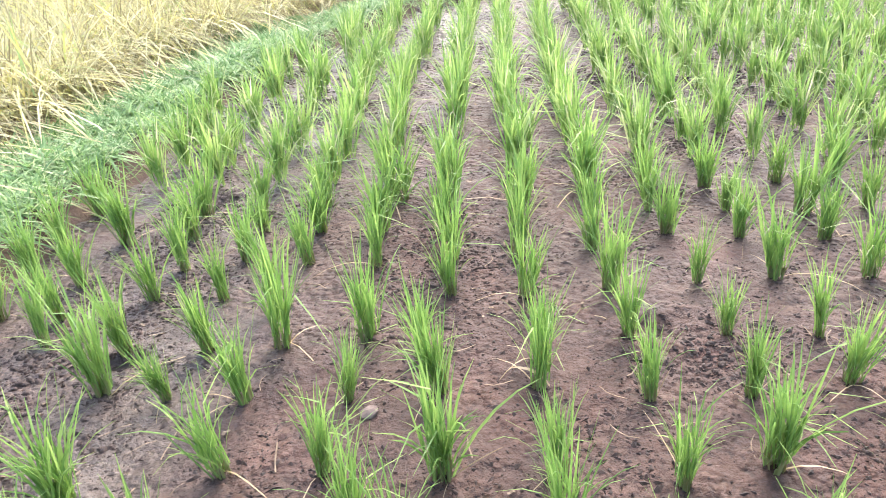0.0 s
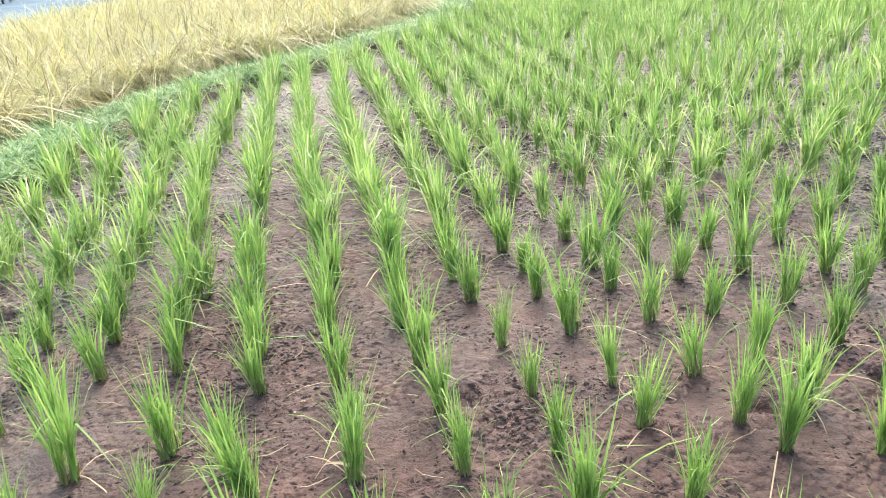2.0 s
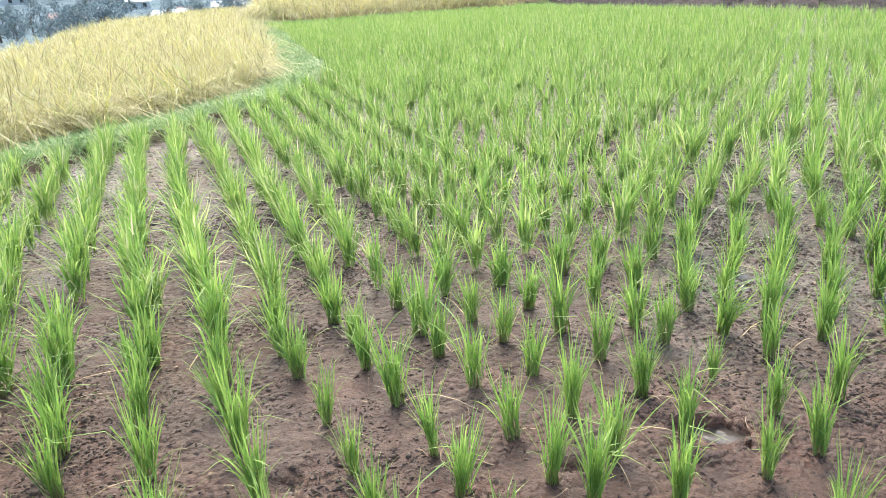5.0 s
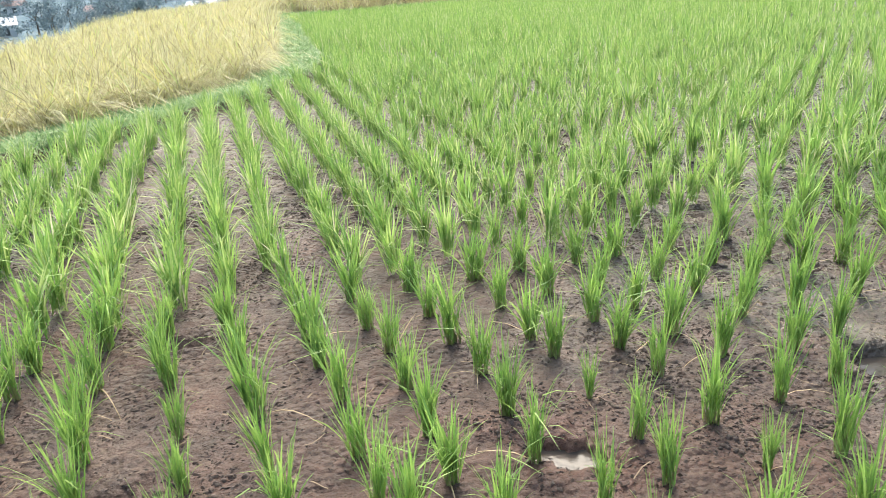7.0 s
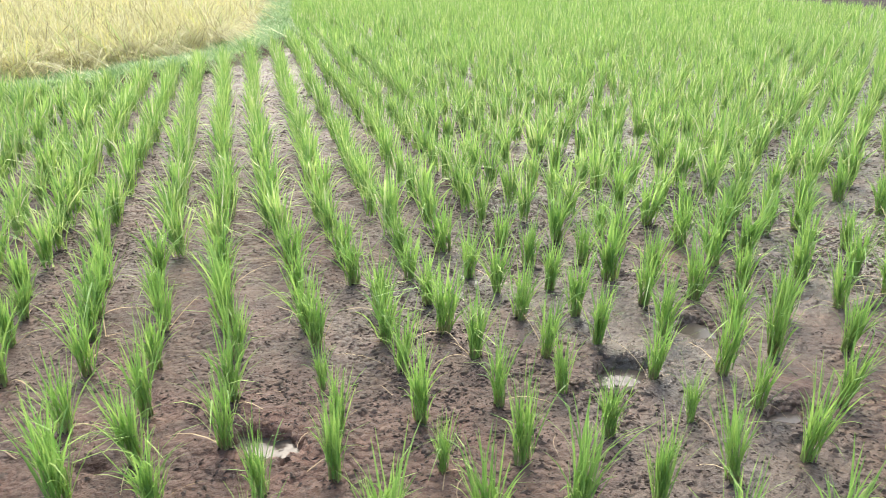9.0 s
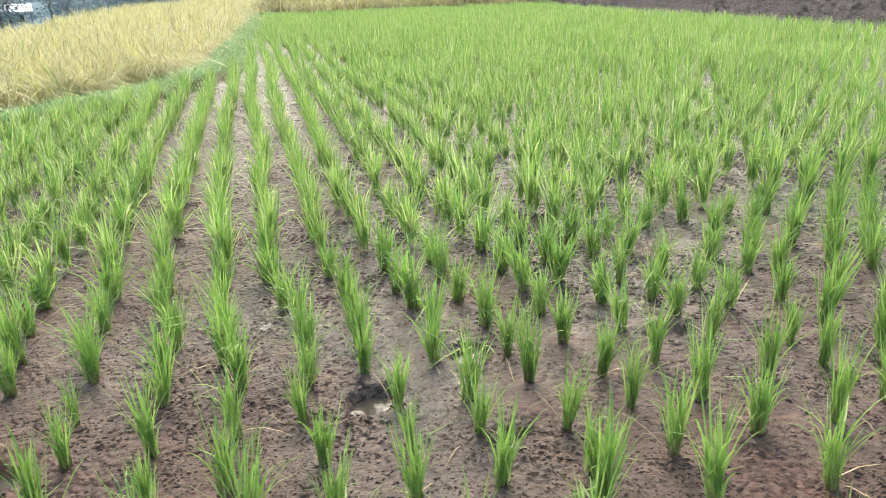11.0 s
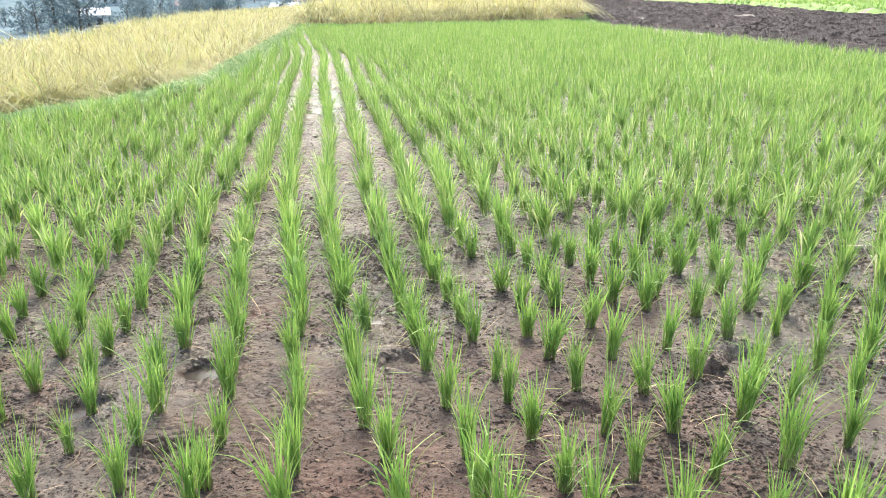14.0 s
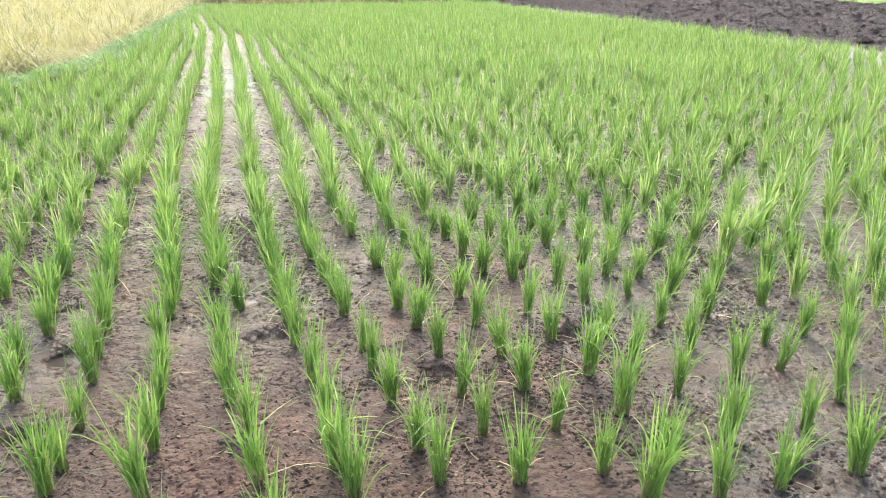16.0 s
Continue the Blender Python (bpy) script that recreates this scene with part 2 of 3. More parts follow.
# footprints and slumps in the mud: x, y, half length, half width, turn, depth
HOLES = (
    (1.44, 1.87, 0.17, 0.11, -30, 0.13), (1.02, 1.82, 0.07, 0.05, 10, 0.05), (0.21, 1.94, 0.1, 0.06, 20, 0.025),
    (0.3, 2.87, 0.09, 0.07, 0, 0.05), (2.57, 2.06, 0.13, 0.09, 20, 0.085),
    (2.99, 1.77, 0.11, 0.075, 25, 0.07), (3.78, 2.32, 0.12, 0.06, 10, 0.04), (3.48, 2.51, 0.11, 0.06, 0, 0.03),
    (2.99, 2.31, 0.11, 0.08, 30, 0.12), (2.85, 2.77, 0.09, 0.06, 0, 0.06), (4.44, 1.91, 0.1, 0.05, -10, 0.05),
    (5.2, 2.24, 0.1, 0.07, 20, 0.06), (5.03, 2.11, 0.08, 0.06, 0, 0.055), (5.1, 1.33, 0.15, 0.07, -25, 0.07),
    (5.43, 1.1, 0.12, 0.1, 60, 0.12), (6.01, 2.73, 0.11, 0.06, 0, 0.06), (2.37, 4.2, 0.09, 0.06, 0, 0.05),
    (-1.3, 1.66, 0.09, 0.06, 10, 0.06), (0.25, 2.02, 0.1, 0.05, 15, 0.025), (-1.56, 2.78, 0.1, 0.08, 0, 0.05),
)


SLANTS = ((2.3, 0.7), (3.8, 0.76), (6.1, 0.9))


def slants(x, y, half):
    """Soaked strips that cross the rows slantwise, 0 to 1."""
    return sum(np.exp(-(((x - at - (y - 3) * run) / half) ** 2)) for at, run in SLANTS).clip(0, 1) * smooth((y - 1.7) / 1.2) * smooth((14 - y) / 4)


def ground_height(x, y):
    x, y = np.asarray(x, float), np.asarray(y, float)
    inside = along(BUND, x, y)
    field = 0.008 * rough2(x, y, 0.9, 2) + (0.008 * rough2(x, y, 0.22, 3) + 0.008 * rough2(x + 3.1, y, 0.06, 2)) * smooth((30 - y) / 20)
    field = field + 0.011 * rough2(x, y + 4, 0.035, 2) * np.clip(rough2(x + 9, y, 0.5, 2) + 0.25, 0, 1) * smooth((9 - y) / 3)
    far_wet = np.exp(-(((x - 3.0) / 1.0) ** 2 + ((y - 10.2) / 1.9) ** 2)) * (0.62 + 0.75 * rough2(x, y * 1.6, 0.34, 3)) + 0.8 * np.exp(-(((x - 9.9) / 1.2) ** 2 + ((y - 10.7) / 1.3) ** 2))
    strip = slants(x, y, 0.36)
    field = field - 0.07 * np.clip(far_wet, 0, 1) - 0.026 * strip
    for hx, hy, a, b, turn, depth in HOLES:
        c, s = math.cos(radians(turn)), math.sin(radians(turn))
        u, v = ((x - hx) * c + (y - hy) * s) / a, ((y - hy) * c - (x - hx) * s) / b
        r = np.sqrt(u * u + v * v) + 0.5 * rough2(x + hx, y, 0.13, 2) + 0.3 * rough2(x, y + hx, 0.04, 2)
        field = field - 0.75 * depth * smooth((0.78 - r) / 0.3) + 0.012 * np.exp(-(((r - 1.3) / 0.35) ** 2)) * (0.8 + rough2(x, y + hx, 0.05, 2))
    z = field
    # the grassy bund round the paddy
    wob = 0.05 * rough2(x, y, 0.35, 3)
    bank = 0.13 * smooth((0.28 + wob - np.abs(inside)) / 0.14) * (0.85 + 0.3 * rough2(x, y, 0.5, 2))
    bank = bank * np.where((x > 9) & (inside > -9), 0.35, 1.0)
    outside = smooth((-inside - 0.1) / 0.3)
    z = z * (1 - outside) + outside * (0.05 + 0.03 * rough2(x, y, 0.3, 3)) + bank
    z = z + outside * 0.35 * smooth((y - 29.5) / 2) * smooth((x + 0.8) / 0.8) * smooth((12.6 - x) / 0.6)
    # ploughed clods to the right of the paddy
    right = outside * smooth((x - 11.9) / 0.8)
    plough = along(PLOUGH_FAR, x, y)
    z = z + right * smooth(-plough / 0.5) * (0.1 * rough2(x, y, 0.5, 3) + 0.07 * rough2(x, y + 2, 0.25, 2) + 0.1)
    z = z + right * smooth(plough / 0.6) * 0.3
    z = z + right * 0.25 * smooth((0.55 + 0.15 * rough2(x, y, 0.8, 2) - np.abs(along(FAR_BUND, x, y))) / 0.4)
    # the terrace edge, the valley beyond and the far hillside
    drop = np.clip(-along(TERRACE, x, y), 0, None)
    left = smooth((drop - 0.3) / 2) * np.where(along(TERRACE, x, y) < 0, 1, 0)
    valley = -np.interp(drop, (0, 3, 20, 110), (0, 1.2, 3.0, 4.5)) + np.interp(drop, (0, 110, 260, 420, 700, 4000), (0, 0, 9, 30, 95, 420)) * (1 + 0.35 * rough2(x, y, 140, 3))
    z = z * (1 - left) + valley * left
    return z


def wetness(x, y):
    """How much of a water film lies on the mud, 0 to 1."""
    wet = 0.9 * np.exp(-(((x - 3.75) / 0.55) ** 2 + ((y - 3.2) / 1.1) ** 2)) + 0.85 * smooth((x - 4.75) / 0.6) * smooth((9 - x) / 1) + 0.9 * np.exp(-(((x - 2.7) / 0.4) ** 2 + ((y - 1.9) / 0.9) ** 2))
    wet += 0.75 * slants(x, y, 0.6) + np.exp(-(((x - 3.0) / 1.2) ** 2 + ((y - 10.2) / 2.0) ** 2)) + np.exp(-(((x - 9.9) / 1.6) ** 2 + ((y - 10.6) / 1.8) ** 2))
    wet += 0.6 * smooth((-0.6 - x) / 0.6) + 0.25 * smooth((y - 2.4) / 2.4)
    return np.clip(wet * (0.9 + 0.9 * rough2(x, y, 0.35, 3)) + 0.3 * np.clip(rough2(x + 7, y, 0.8, 2), 0, 1), 0, 1)


def spaced(*runs):
    out = []
    for lo, hi, step in runs:
        out.extend(np.arange(lo, hi, step).tolist())
    return np.array(sorted(set(round(v, 4) for v in out)))


# ================= ground: one sheet to the horizon =================
gx = spaced((-900, -100, 80), (-100, -20, 8), (-20, -4, 0.5), (-4, -1.6, 0.06), (-1.6, 6.6, 0.018), (6.6, 14, 0.16), (14, 36, 0.3), (36, 110, 8), (110, 901, 100))
gy = spaced((-60, -6, 6), (-6, 0.6, 0.3), (0.6, 4.2, 0.018), (4.2, 6.5, 0.045), (6.5, 14, 0.08), (14, 32, 0.25), (32, 56, 0.5), (56, 96, 1.0), (96, 300, 8), (300, 1600, 60))
GX, GY = np.meshgrid(gx, gy)
GZ = ground_height(GX, GY)
n_x, n_y = len(gx), len(gy)
idx = np.arange(n_x * n_y).reshape(n_y, n_x)
quads = np.stack([idx[:-1, :-1], idx[:-1, 1:], idx[1:, 1:], idx[1:, :-1]], -1).reshape(-1, 4)
ground = sheet("ground", np.stack([GX, GY, GZ], -1).reshape(-1, 3), quads, MUD, smooth=True)
for m in (BANK, STRAW_FLOOR, PLOUGHED, FAR_GREEN, HAZE_TINTED_VALLEY):
    ground.data.materials.append(m)
cx, cy = ((GX[:-1, :-1] + GX[1:, 1:]) / 2).ravel(), ((GY[:-1, :-1] + GY[1:, 1:]) / 2).ravel()
side, terr, pf = along(BUND, cx, cy), along(TERRACE, cx, cy), along(PLOUGH_FAR, cx, cy)
kind = np.zeros(len(cx), int)
kind[side < 0.27 + 0.06 * rough2(cx, cy, 0.3, 2)] = 1
kind[side < -0.3] = 2
kind[(kind == 1) & (cx > 11.7)] = 3
kind[(side < -0.25) & (cx > 11.7)] = 3
kind[(side < -0.25) & (cx > 11.7) & (pf > 0)] = 4
kind[(kind == 4) & (np.abs(along(FAR_BUND, cx, cy)) < 0.5)] = 3
# valley and far hillside get the blue-grey colour with haze painted in
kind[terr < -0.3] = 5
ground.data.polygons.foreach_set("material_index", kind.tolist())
ground.data.attributes.new("wet", "FLOAT", "POINT").data.foreach_set("value", wetness(GX, GY).ravel().astype(np.float32))
tagged(ground, "wet brown paddy mud with footprints, banks and terraces", "ground", kind="structure")

wx0, wx1, wy0, wy1 = -1.9, 12.6, 0.4, 16.0
water = sheet("water", [(wx0, wy0, -0.034), (wx1, wy0, -0.034), (wx1, wy1, -0.034), (wx0, wy1, -0.034)], [(0, 1, 2, 3)], WATER)
tagged(water, "thin muddy water standing in hollows of the paddy", "water", kind="structure")


# ================= rice plants =================
def ribbons(rng, count, height, spread, width, stations, lean=(0.04, 0.5), base=0.018, fold=True, droop=0.25, rise=0.0, short=0.6):
    """Blades that rise from one foot: arrays of places and faces. Each blade is a folded, tapering, bending strip."""
    verts, faces = [], []
    across = 3 if fold else 2
    for _ in range(count):
        a, start = rng.uniform(0, 2 * math.pi), rise * height * rng.random()
        h = height * rng.uniform(short, 1.06) - start
        tilt = rng.uniform(*lean) * spread
        r0 = base * math.sqrt(rng.random())
        b = rng.uniform(0, 2 * math.pi)
        foot = np.array((r0 * math.cos(b), r0 * math.sin(b), start))
        kink = rng.uniform(0.3, 1.1) if rise and rng.random() < 0.22 else 0.0
        knee = rng.uniform(0.55, 0.85)
        out = np.array((math.cos(a), math.sin(a), 0.0))
        twist = a + math.pi / 2 + rng.normal(0, 0.7)
        sidew = np.array((math.cos(twist), math.sin(twist), 0.0))
        w = width * rng.uniform(0.7, 1.2)
        bend = droop * rng.random() ** 2 * (1 + 1.5 * tilt)
        first = len(verts)
        for k in range(stations):
            s = k / (stations - 1)
            past = max(0.0, s - knee) * kink
            up = h * (s - bend * s**3 - past * 0.9)
            p = foot + out * (h * (tilt * s + 1.1 * bend * s * s + past)) + np.array((0, 0, up))
            ww = w * (0.55 + 0.9 * s) * (1 - s**2.2) + 0.0006
            if fold:
                verts += [p - sidew * ww / 2, p - out * ww * 0.18, p + sidew * ww / 2]
            else:
                verts += [p - sidew * ww / 2, p + sidew * ww / 2]
        for k in range(stations - 1):
            for c in range(across - 1):
                q = first + k * across + c
                faces.append((q, q + 1, q + 1 + across, q + across))
    return np.array(verts), np.array(faces)


def rice_plant(seed, height, tillers):
    """One hill of rice: several tillers, each a sheathed culm with its leaves, and a few withered leaves at the foot."""
    rng = np.random.default_rng(seed)
    ob = new("rice_plant")
    for k in range(tillers):
        a = 2 * math.pi * (k + rng.uniform(-0.3, 0.3)) / tillers
        foot = np.array((0.015 * math.cos(a), 0.015 * math.sin(a), 0.0)) * rng.uniform(0.4, 1.2)
        lv, lf = ribbons(rng, int(rng.integers(9, 14)), height * rng.uniform(0.72, 1.12), 0.36, 0.0047, 6, lean=(0.0, 0.85), base=0.01, droop=0.24, rise=0.3, short=0.42)
        bent = rng.uniform(0.0, 0.09)
        lv = lv + np.stack([bent * math.cos(a) * lv[:, 2], bent * math.sin(a) * lv[:, 2], 0 * lv[:, 2]], -1) + foot
        sv, sf = ribbons(rng, 3, height * 0.24, 0.12, 0.0085, 3, base=0.006)
        sv = sv + foot
        tiller = sheet("tiller", np.concatenate([lv, sv]), np.concatenate([lf, sf + len(lv)]), LEAF, ob)
        tiller.data.materials.append(STEM)
        tiller.data.polygons.foreach_set("material_index", [0] * len(lf) + [1] * len(sf))
    for _ in range(int(rng.integers(1, 3))):
        tagged(sheet("withered_leaf", *ribbons(rng, 1, height * rng.uniform(0.2, 0.42), 1.3, 0.0034, 6, lean=(0.35, 1.0), base=0.018, droop=0.8), DRY, ob), "thin straw-coloured dead leaf")
    return ob


PITCH, E1, E2, U0, V0 = 0.253, np.array((0.98820, 0.15317)), np.array((-0.15317, 0.98820)), -0.1018, 0.0771


# across the paddy behind the front hills the rows stand at these offsets
ROW_AT = ((-22, 0, 1, 2, 3, 8, 9, 10, 15, 16, 17, 18, 60), (-6.31, -0.15, 0.135, 0.42, 0.70, 1.99, 2.27, 2.54, 3.78, 4.08, 4.365, 4.65, 15.78))


def slot(i, j):
    """Plan of the planting hill (row i, place j) before its own small offset."""
    u, v = i * PITCH + U0, j * PITCH + V0
    w = float(smooth((u - 2.2) / 1.2))
    u, v = u - 0.0181 * w, v - 0.059 * w
    behind = float(np.interp(i, *ROW_AT)) + 0.052 * float(smooth(u / 3)) * (min(v, 16) - 6)
    b = float(smooth((v - 2.2) / 2.6))
    return (u * (1 - b) + behind * b) * E1 + v * E2


KNOWN = {}


def planted(i, hills):
    """Hills of row i that stand off the even spacing: place, offsets in centimetres, vigour."""
    for j, du, dv, size in hills:
        KNOWN[i, j] = (du / 100, dv / 100, size)


planted(-5, [(7, 4, 9, 1.0), (9, -3, -6, 1.0)])
planted(-4, [(6, 9, 11, 1.22), (7, 7, 5, 1.0), (8, 4, 8, 1.0), (9, 7, 2, 1.0)])
planted(-3, [(5, -3, -6, 1.22), (6, 4, 8, 0.72), (7, 8, 4, 1.0), (8, 3, 7, 1.0), (9, 3, 7, 1.0), (10, 4, 4, 0.72)])
planted(-2, [(5, 4, 6, 1.0), (6, 1, 6, 1.0), (7, 5, 5, 1.22), (9, 2, 3, 1.0), (10, 2, 2, 1.0)])
planted(-1, [(4, 13, 14, 1.0), (5, 3, 5, 1.0), (6, 4, 6, 0.72), (7, 5, 7, 1.22), (11, 4, 3, 1.11)])
planted(0, [(5, 5, 4, 1.22), (6, 3, 8, 1.0), (8, 3, 4, 1.0), (10, -1, -3, 1.0)])
planted(1, [(4, 6, 13, 1.0), (5, 6, 4, 1.0), (6, 3, 8, 1.0), (11, 4, -2, 1.0), (13, 6, -1, 1.0)])
planted(2, [(5, 7, 0, 1.0), (6, 5, 3, 1.0), (7, 4, 4, 1.0), (8, 2, 4, 1.11), (9, 0, 5, 1.0), (10, 2, -4, 1.0), (12, 4, -5, 1.0)])
planted(3, [(5, 2, 6, 1.22), (6, 4, 3, 1.0), (7, 5, 4, 0.91), (8, 4, 6, 0.86), (9, 1, 13, 1.0), (10, -2, 7, 1.0), (13, 2, -9, 1.0)])
planted(4, [(6, 4, 8, 1.0), (7, 3, 1, 1.0), (8, 2, 8, 1.22), (9, -1, 9, 1.0), (10, 0, 4, 0.72), (11, -3, -2, 1.0)])
planted(5, [(5, 7, 14, 1.22), (6, 2, 1, 1.0), (7, 2, -1, 1.0), (8, 3, 5, 1.0), (9, 1, 6, 1.0), (13, -7, 5, 1.0)])
planted(6, [(5, 3, 7, 1.0), (6, -3, 3, 1.0), (7, -2, 1, 1.11), (8, -1, 3, 1.0), (9, 0, 4, 1.0), (10, -2, 1, 0.91), (11, -3, 3, 1.0)])
planted(7, [(5, 3, 4, 1.0), (6, -5, 2, 1.0), (7, -2, 0, 1.0), (8, 0, 2, 1.0), (9, -2, 0, 1.22), (10, -3, -1, 1.0), (12, -3, -2, 1.0)])
planted(8, [(5, -3, 5, 1.0), (6, 1, 0, 1.0), (7, 0, 0, 0.72), (8, 2, 2, 1.0), (9, 0, -9, 1.0), (10, 1, -5, 0.86), (13, -4, 1, 1.0)])
planted(9, [(5, 0, 2, 0.72), (6, 0, -1, 1.07), (7, 2, 2, 1.0), (8, 1, -1, 1.0), (9, 4, -3, 1.0), (10, -1, 0, 1.0)])
planted(10, [(5, -4, -1, 1.22), (6, 0, 0, 1.0), (7, 2, 4, 1.11), (8, -2, 0, 1.15), (10, -2, -2, 1.0)])
planted(11, [(5, -1, 3, 0.86), (6, -4, 1, 1.0), (7, 0, -3, 1.0), (8, 3, 1, 1.0), (9, 4, 3, 1.0), (12, -2, 2, 1.0)])
planted(12, [(4, -5, 3, 1.0), (5, 0, 3, 0.72), (6, 2, 0, 1.0), (7, -4, 1, 1.0), (8, -2, -3, 1.0), (9, 0, -2, 1.0), (12, 1, 4, 1.0)])
planted(13, [(4, -5, 6, 1.0), (5, -3, 3, 1.0), (6, 0, -2, 1.11), (7, -3, 1, 1.0), (8, 4, 0, 1.0)])
planted(14, [(3, -7, 16, 1.22), (4, -4, 2, 1.0), (5, -1, -2, 1.0), (6, 0, 4, 1.22), (8, 1, 0, 1.0)])
planted(15, [(3, -5, 5, 1.22), (4, -2, 2, 1.22), (5, -1, 3, 1.0), (8, 2, 4, 1.0)])
planted(16, [(3, 3, 0, 1.0), (4, 2, 3, 1.0), (8, 7, 4, 1.0)])
planted(17, [(2, 3, 9, 1.22), (3, 1, 0, 1.22), (6, 0, 6, 1.0)])
planted(18, [(2, 4, 8, 1.22), (3, 2, 1, 1.0), (4, 1, 2, 1.0), (5, 0, 2, 1.0)])
planted(19, [(2, 1, 0, 1.0), (3, 0, 1, 1.0), (4, 1, 0, 1.11), (5, 2, 3, 1.0), (6, 1, 4, 1.0), (8, 5, 4, 1.0)])
planted(20, [(1, 8, 5, 1.22), (2, 1, -5, 1.0), (3, -2, -5, 1.0), (4, -1, -4, 1.11), (5, 2, -3, 1.0), (6, 1, 0, 1.0), (7, 4, 2, 1.0)])
planted(21, [(1, 3, 0, 1.0), (2, -2, -7, 1.0), (3, -1, -5, 1.22), (4, 1, -3, 1.22), (5, 0, 1, 1.0), (6, 1, 0, 1.0), (7, 11, 13, 1.0)])
planted(22, [(1, -4, -4, 1.0), (2, -3, -5, 1.11), (3, 0, 0, 1.0), (6, 8, 5, 1.0), (7, 5, 1, 1.0)])
planted(23, [(1, -1, -5, 1.22), (4, -1, 0, 1.0), (5, 0, -4, 1.0), (6, 5, 3, 0.72), (7, 6, 1, 1.0), (8, 5, -2, 1.0)])
planted(24, [(4, 5, -7, 0.72)])
planted(25, [(4, 2, -5, 1.0)])

NEAR_I, NEAR_J = range(-9, 26), range(1, 12)
MODELS = [rice_plant(100 + k, 0.295, 6 + k % 3) for k in range(14)]
rng = np.random.default_rng(21)
FEET, far_hills, hills = [], [], []


def hill(x, y, size, near):
    """Adds one planting hill with its own vigour, width, turn and lean."""
    left, back = float(smooth((0.3 - x) / 0.6)), float(smooth((y - 1.9) / 1.2))
    size *= 1 + 0.1 * left * float(smooth((4 - y) / 2)) + 0.04 * left * back + 0.03 * float(smooth((x - 2.2) / 1.0))
    bushy = 1 + 0.42 * back + 0.12 * left * back
    hills.append((near, x, y, size, bushy * rng.uniform(0.8, 1.05), rng.uniform(0, 360), rng.normal(0, 3), rng.normal(0, 3)))


for i in range(-14, 56):
    waver = rng.uniform(0, 6.3)
    for j in range(1, 128):
        known = (i, j) in KNOWN
        du, dv, size = KNOWN.get((i, j), (rng.normal(0, 0.016) + 0.02 * math.sin(j * 0.2 + waver), rng.normal(0, 0.024), rng.uniform(0.88, 1.16)))
        gap = rng.random() < 0.03
        if not known and (gap or j < (4 if i < 10 else 3 if i < 15 else 2)):
            continue
        x, y = slot(i, j) + du * E1 + dv * E2
        hill(x, y, size, i in NEAR_I and j in NEAR_J)
hx, hy = np.array([h[1] for h in hills]), np.array([h[2] for h in hills])
clear, heights = along(BUND, hx, hy), ground_height(hx, hy) - 0.006
for n, ((near, x, y, size, wide, turn, lean_x, lean_y), room, z) in enumerate(zip(hills, clear, heights)):
    z = float(z)
    if room < (0.3 if y < 24 else 0.22):
        continue
    if near:
        model = MODELS[n * 5 % 14]
        ob = model if not model.get("placed") else copy_thing(model, Matrix())
        ob["placed"] = 1
        ob.matrix_basis = pose(x, y, z, lean_x, lean_y, turn) @ Matrix.Diagonal((size * wide, size * wide, size, 1))
        if size < 0.8:
            words = "thin young green rice plant standing in wet mud"
        elif size > 1.1:
            words = "tall full green rice plant standing in wet mud"
        else:
            words = "young green rice plant standing in wet mud"
        tagged(ob, words, "rice plant", "transplanted rice plants")
        FEET.append((x, y))
    else:
        far_hills.append((x, y, z, size, wide, turn))

FAR_SHAPES = [ribbons(np.random.default_rng(300 + k), 66, 0.325, 0.38, 0.0061, 4, lean=(0.0, 0.8), base=0.022, fold=False, droop=0.22, rise=0.3, short=0.5) for k in range(8)]
HORIZON_SHAPES = [ribbons(np.random.default_rng(400 + k), 32, 0.315, 0.36, 0.0105, 3, lean=(0.0, 0.8), base=0.026, fold=False) for k in range(6)]


def crowd(name, hills, shapes, mat, smooth=False):
    """Many small plants or pieces joined into one mesh. Each: x, y, z, size, width, turn."""
    rows, verts, faces, at = np.asarray(hills, float), [], [], 0
    for k, (v, f) in enumerate(shapes):
        x, y, z, size, wide, turn = rows[k :: len(shapes)].T[:, :, None]
        c, s = np.cos(np.radians(turn)), np.sin(np.radians(turn))
        px, py, pz = v[:, 0] * size * wide, v[:, 1] * size * wide, v[:, 2] * size
        verts.append(np.stack([px * c - py * s + x, px * s + py * c + y, pz + z], -1).reshape(-1, 3))
        faces.append((f[None] + at + np.arange(len(x))[:, None, None] * len(v)).reshape(-1, f.shape[1]))
        at += len(v) * len(x)
    return sheet(name, np.concatenate(verts), np.concatenate(faces), mat, smooth=smooth)


mid = [h for h in far_hills if h[1] < 10.5]
far = [h for h in far_hills if h[1] >= 10.5]
tagged(crowd("rice_stand", mid, FAR_SHAPES, LEAF), "rows of young green rice filling the paddy", "rice", kind="stuff")
tagged(crowd("distant_rice_stand", far, HORIZON_SHAPES, LEAF), "far rows of young green rice in the paddy", "rice", kind="stuff")

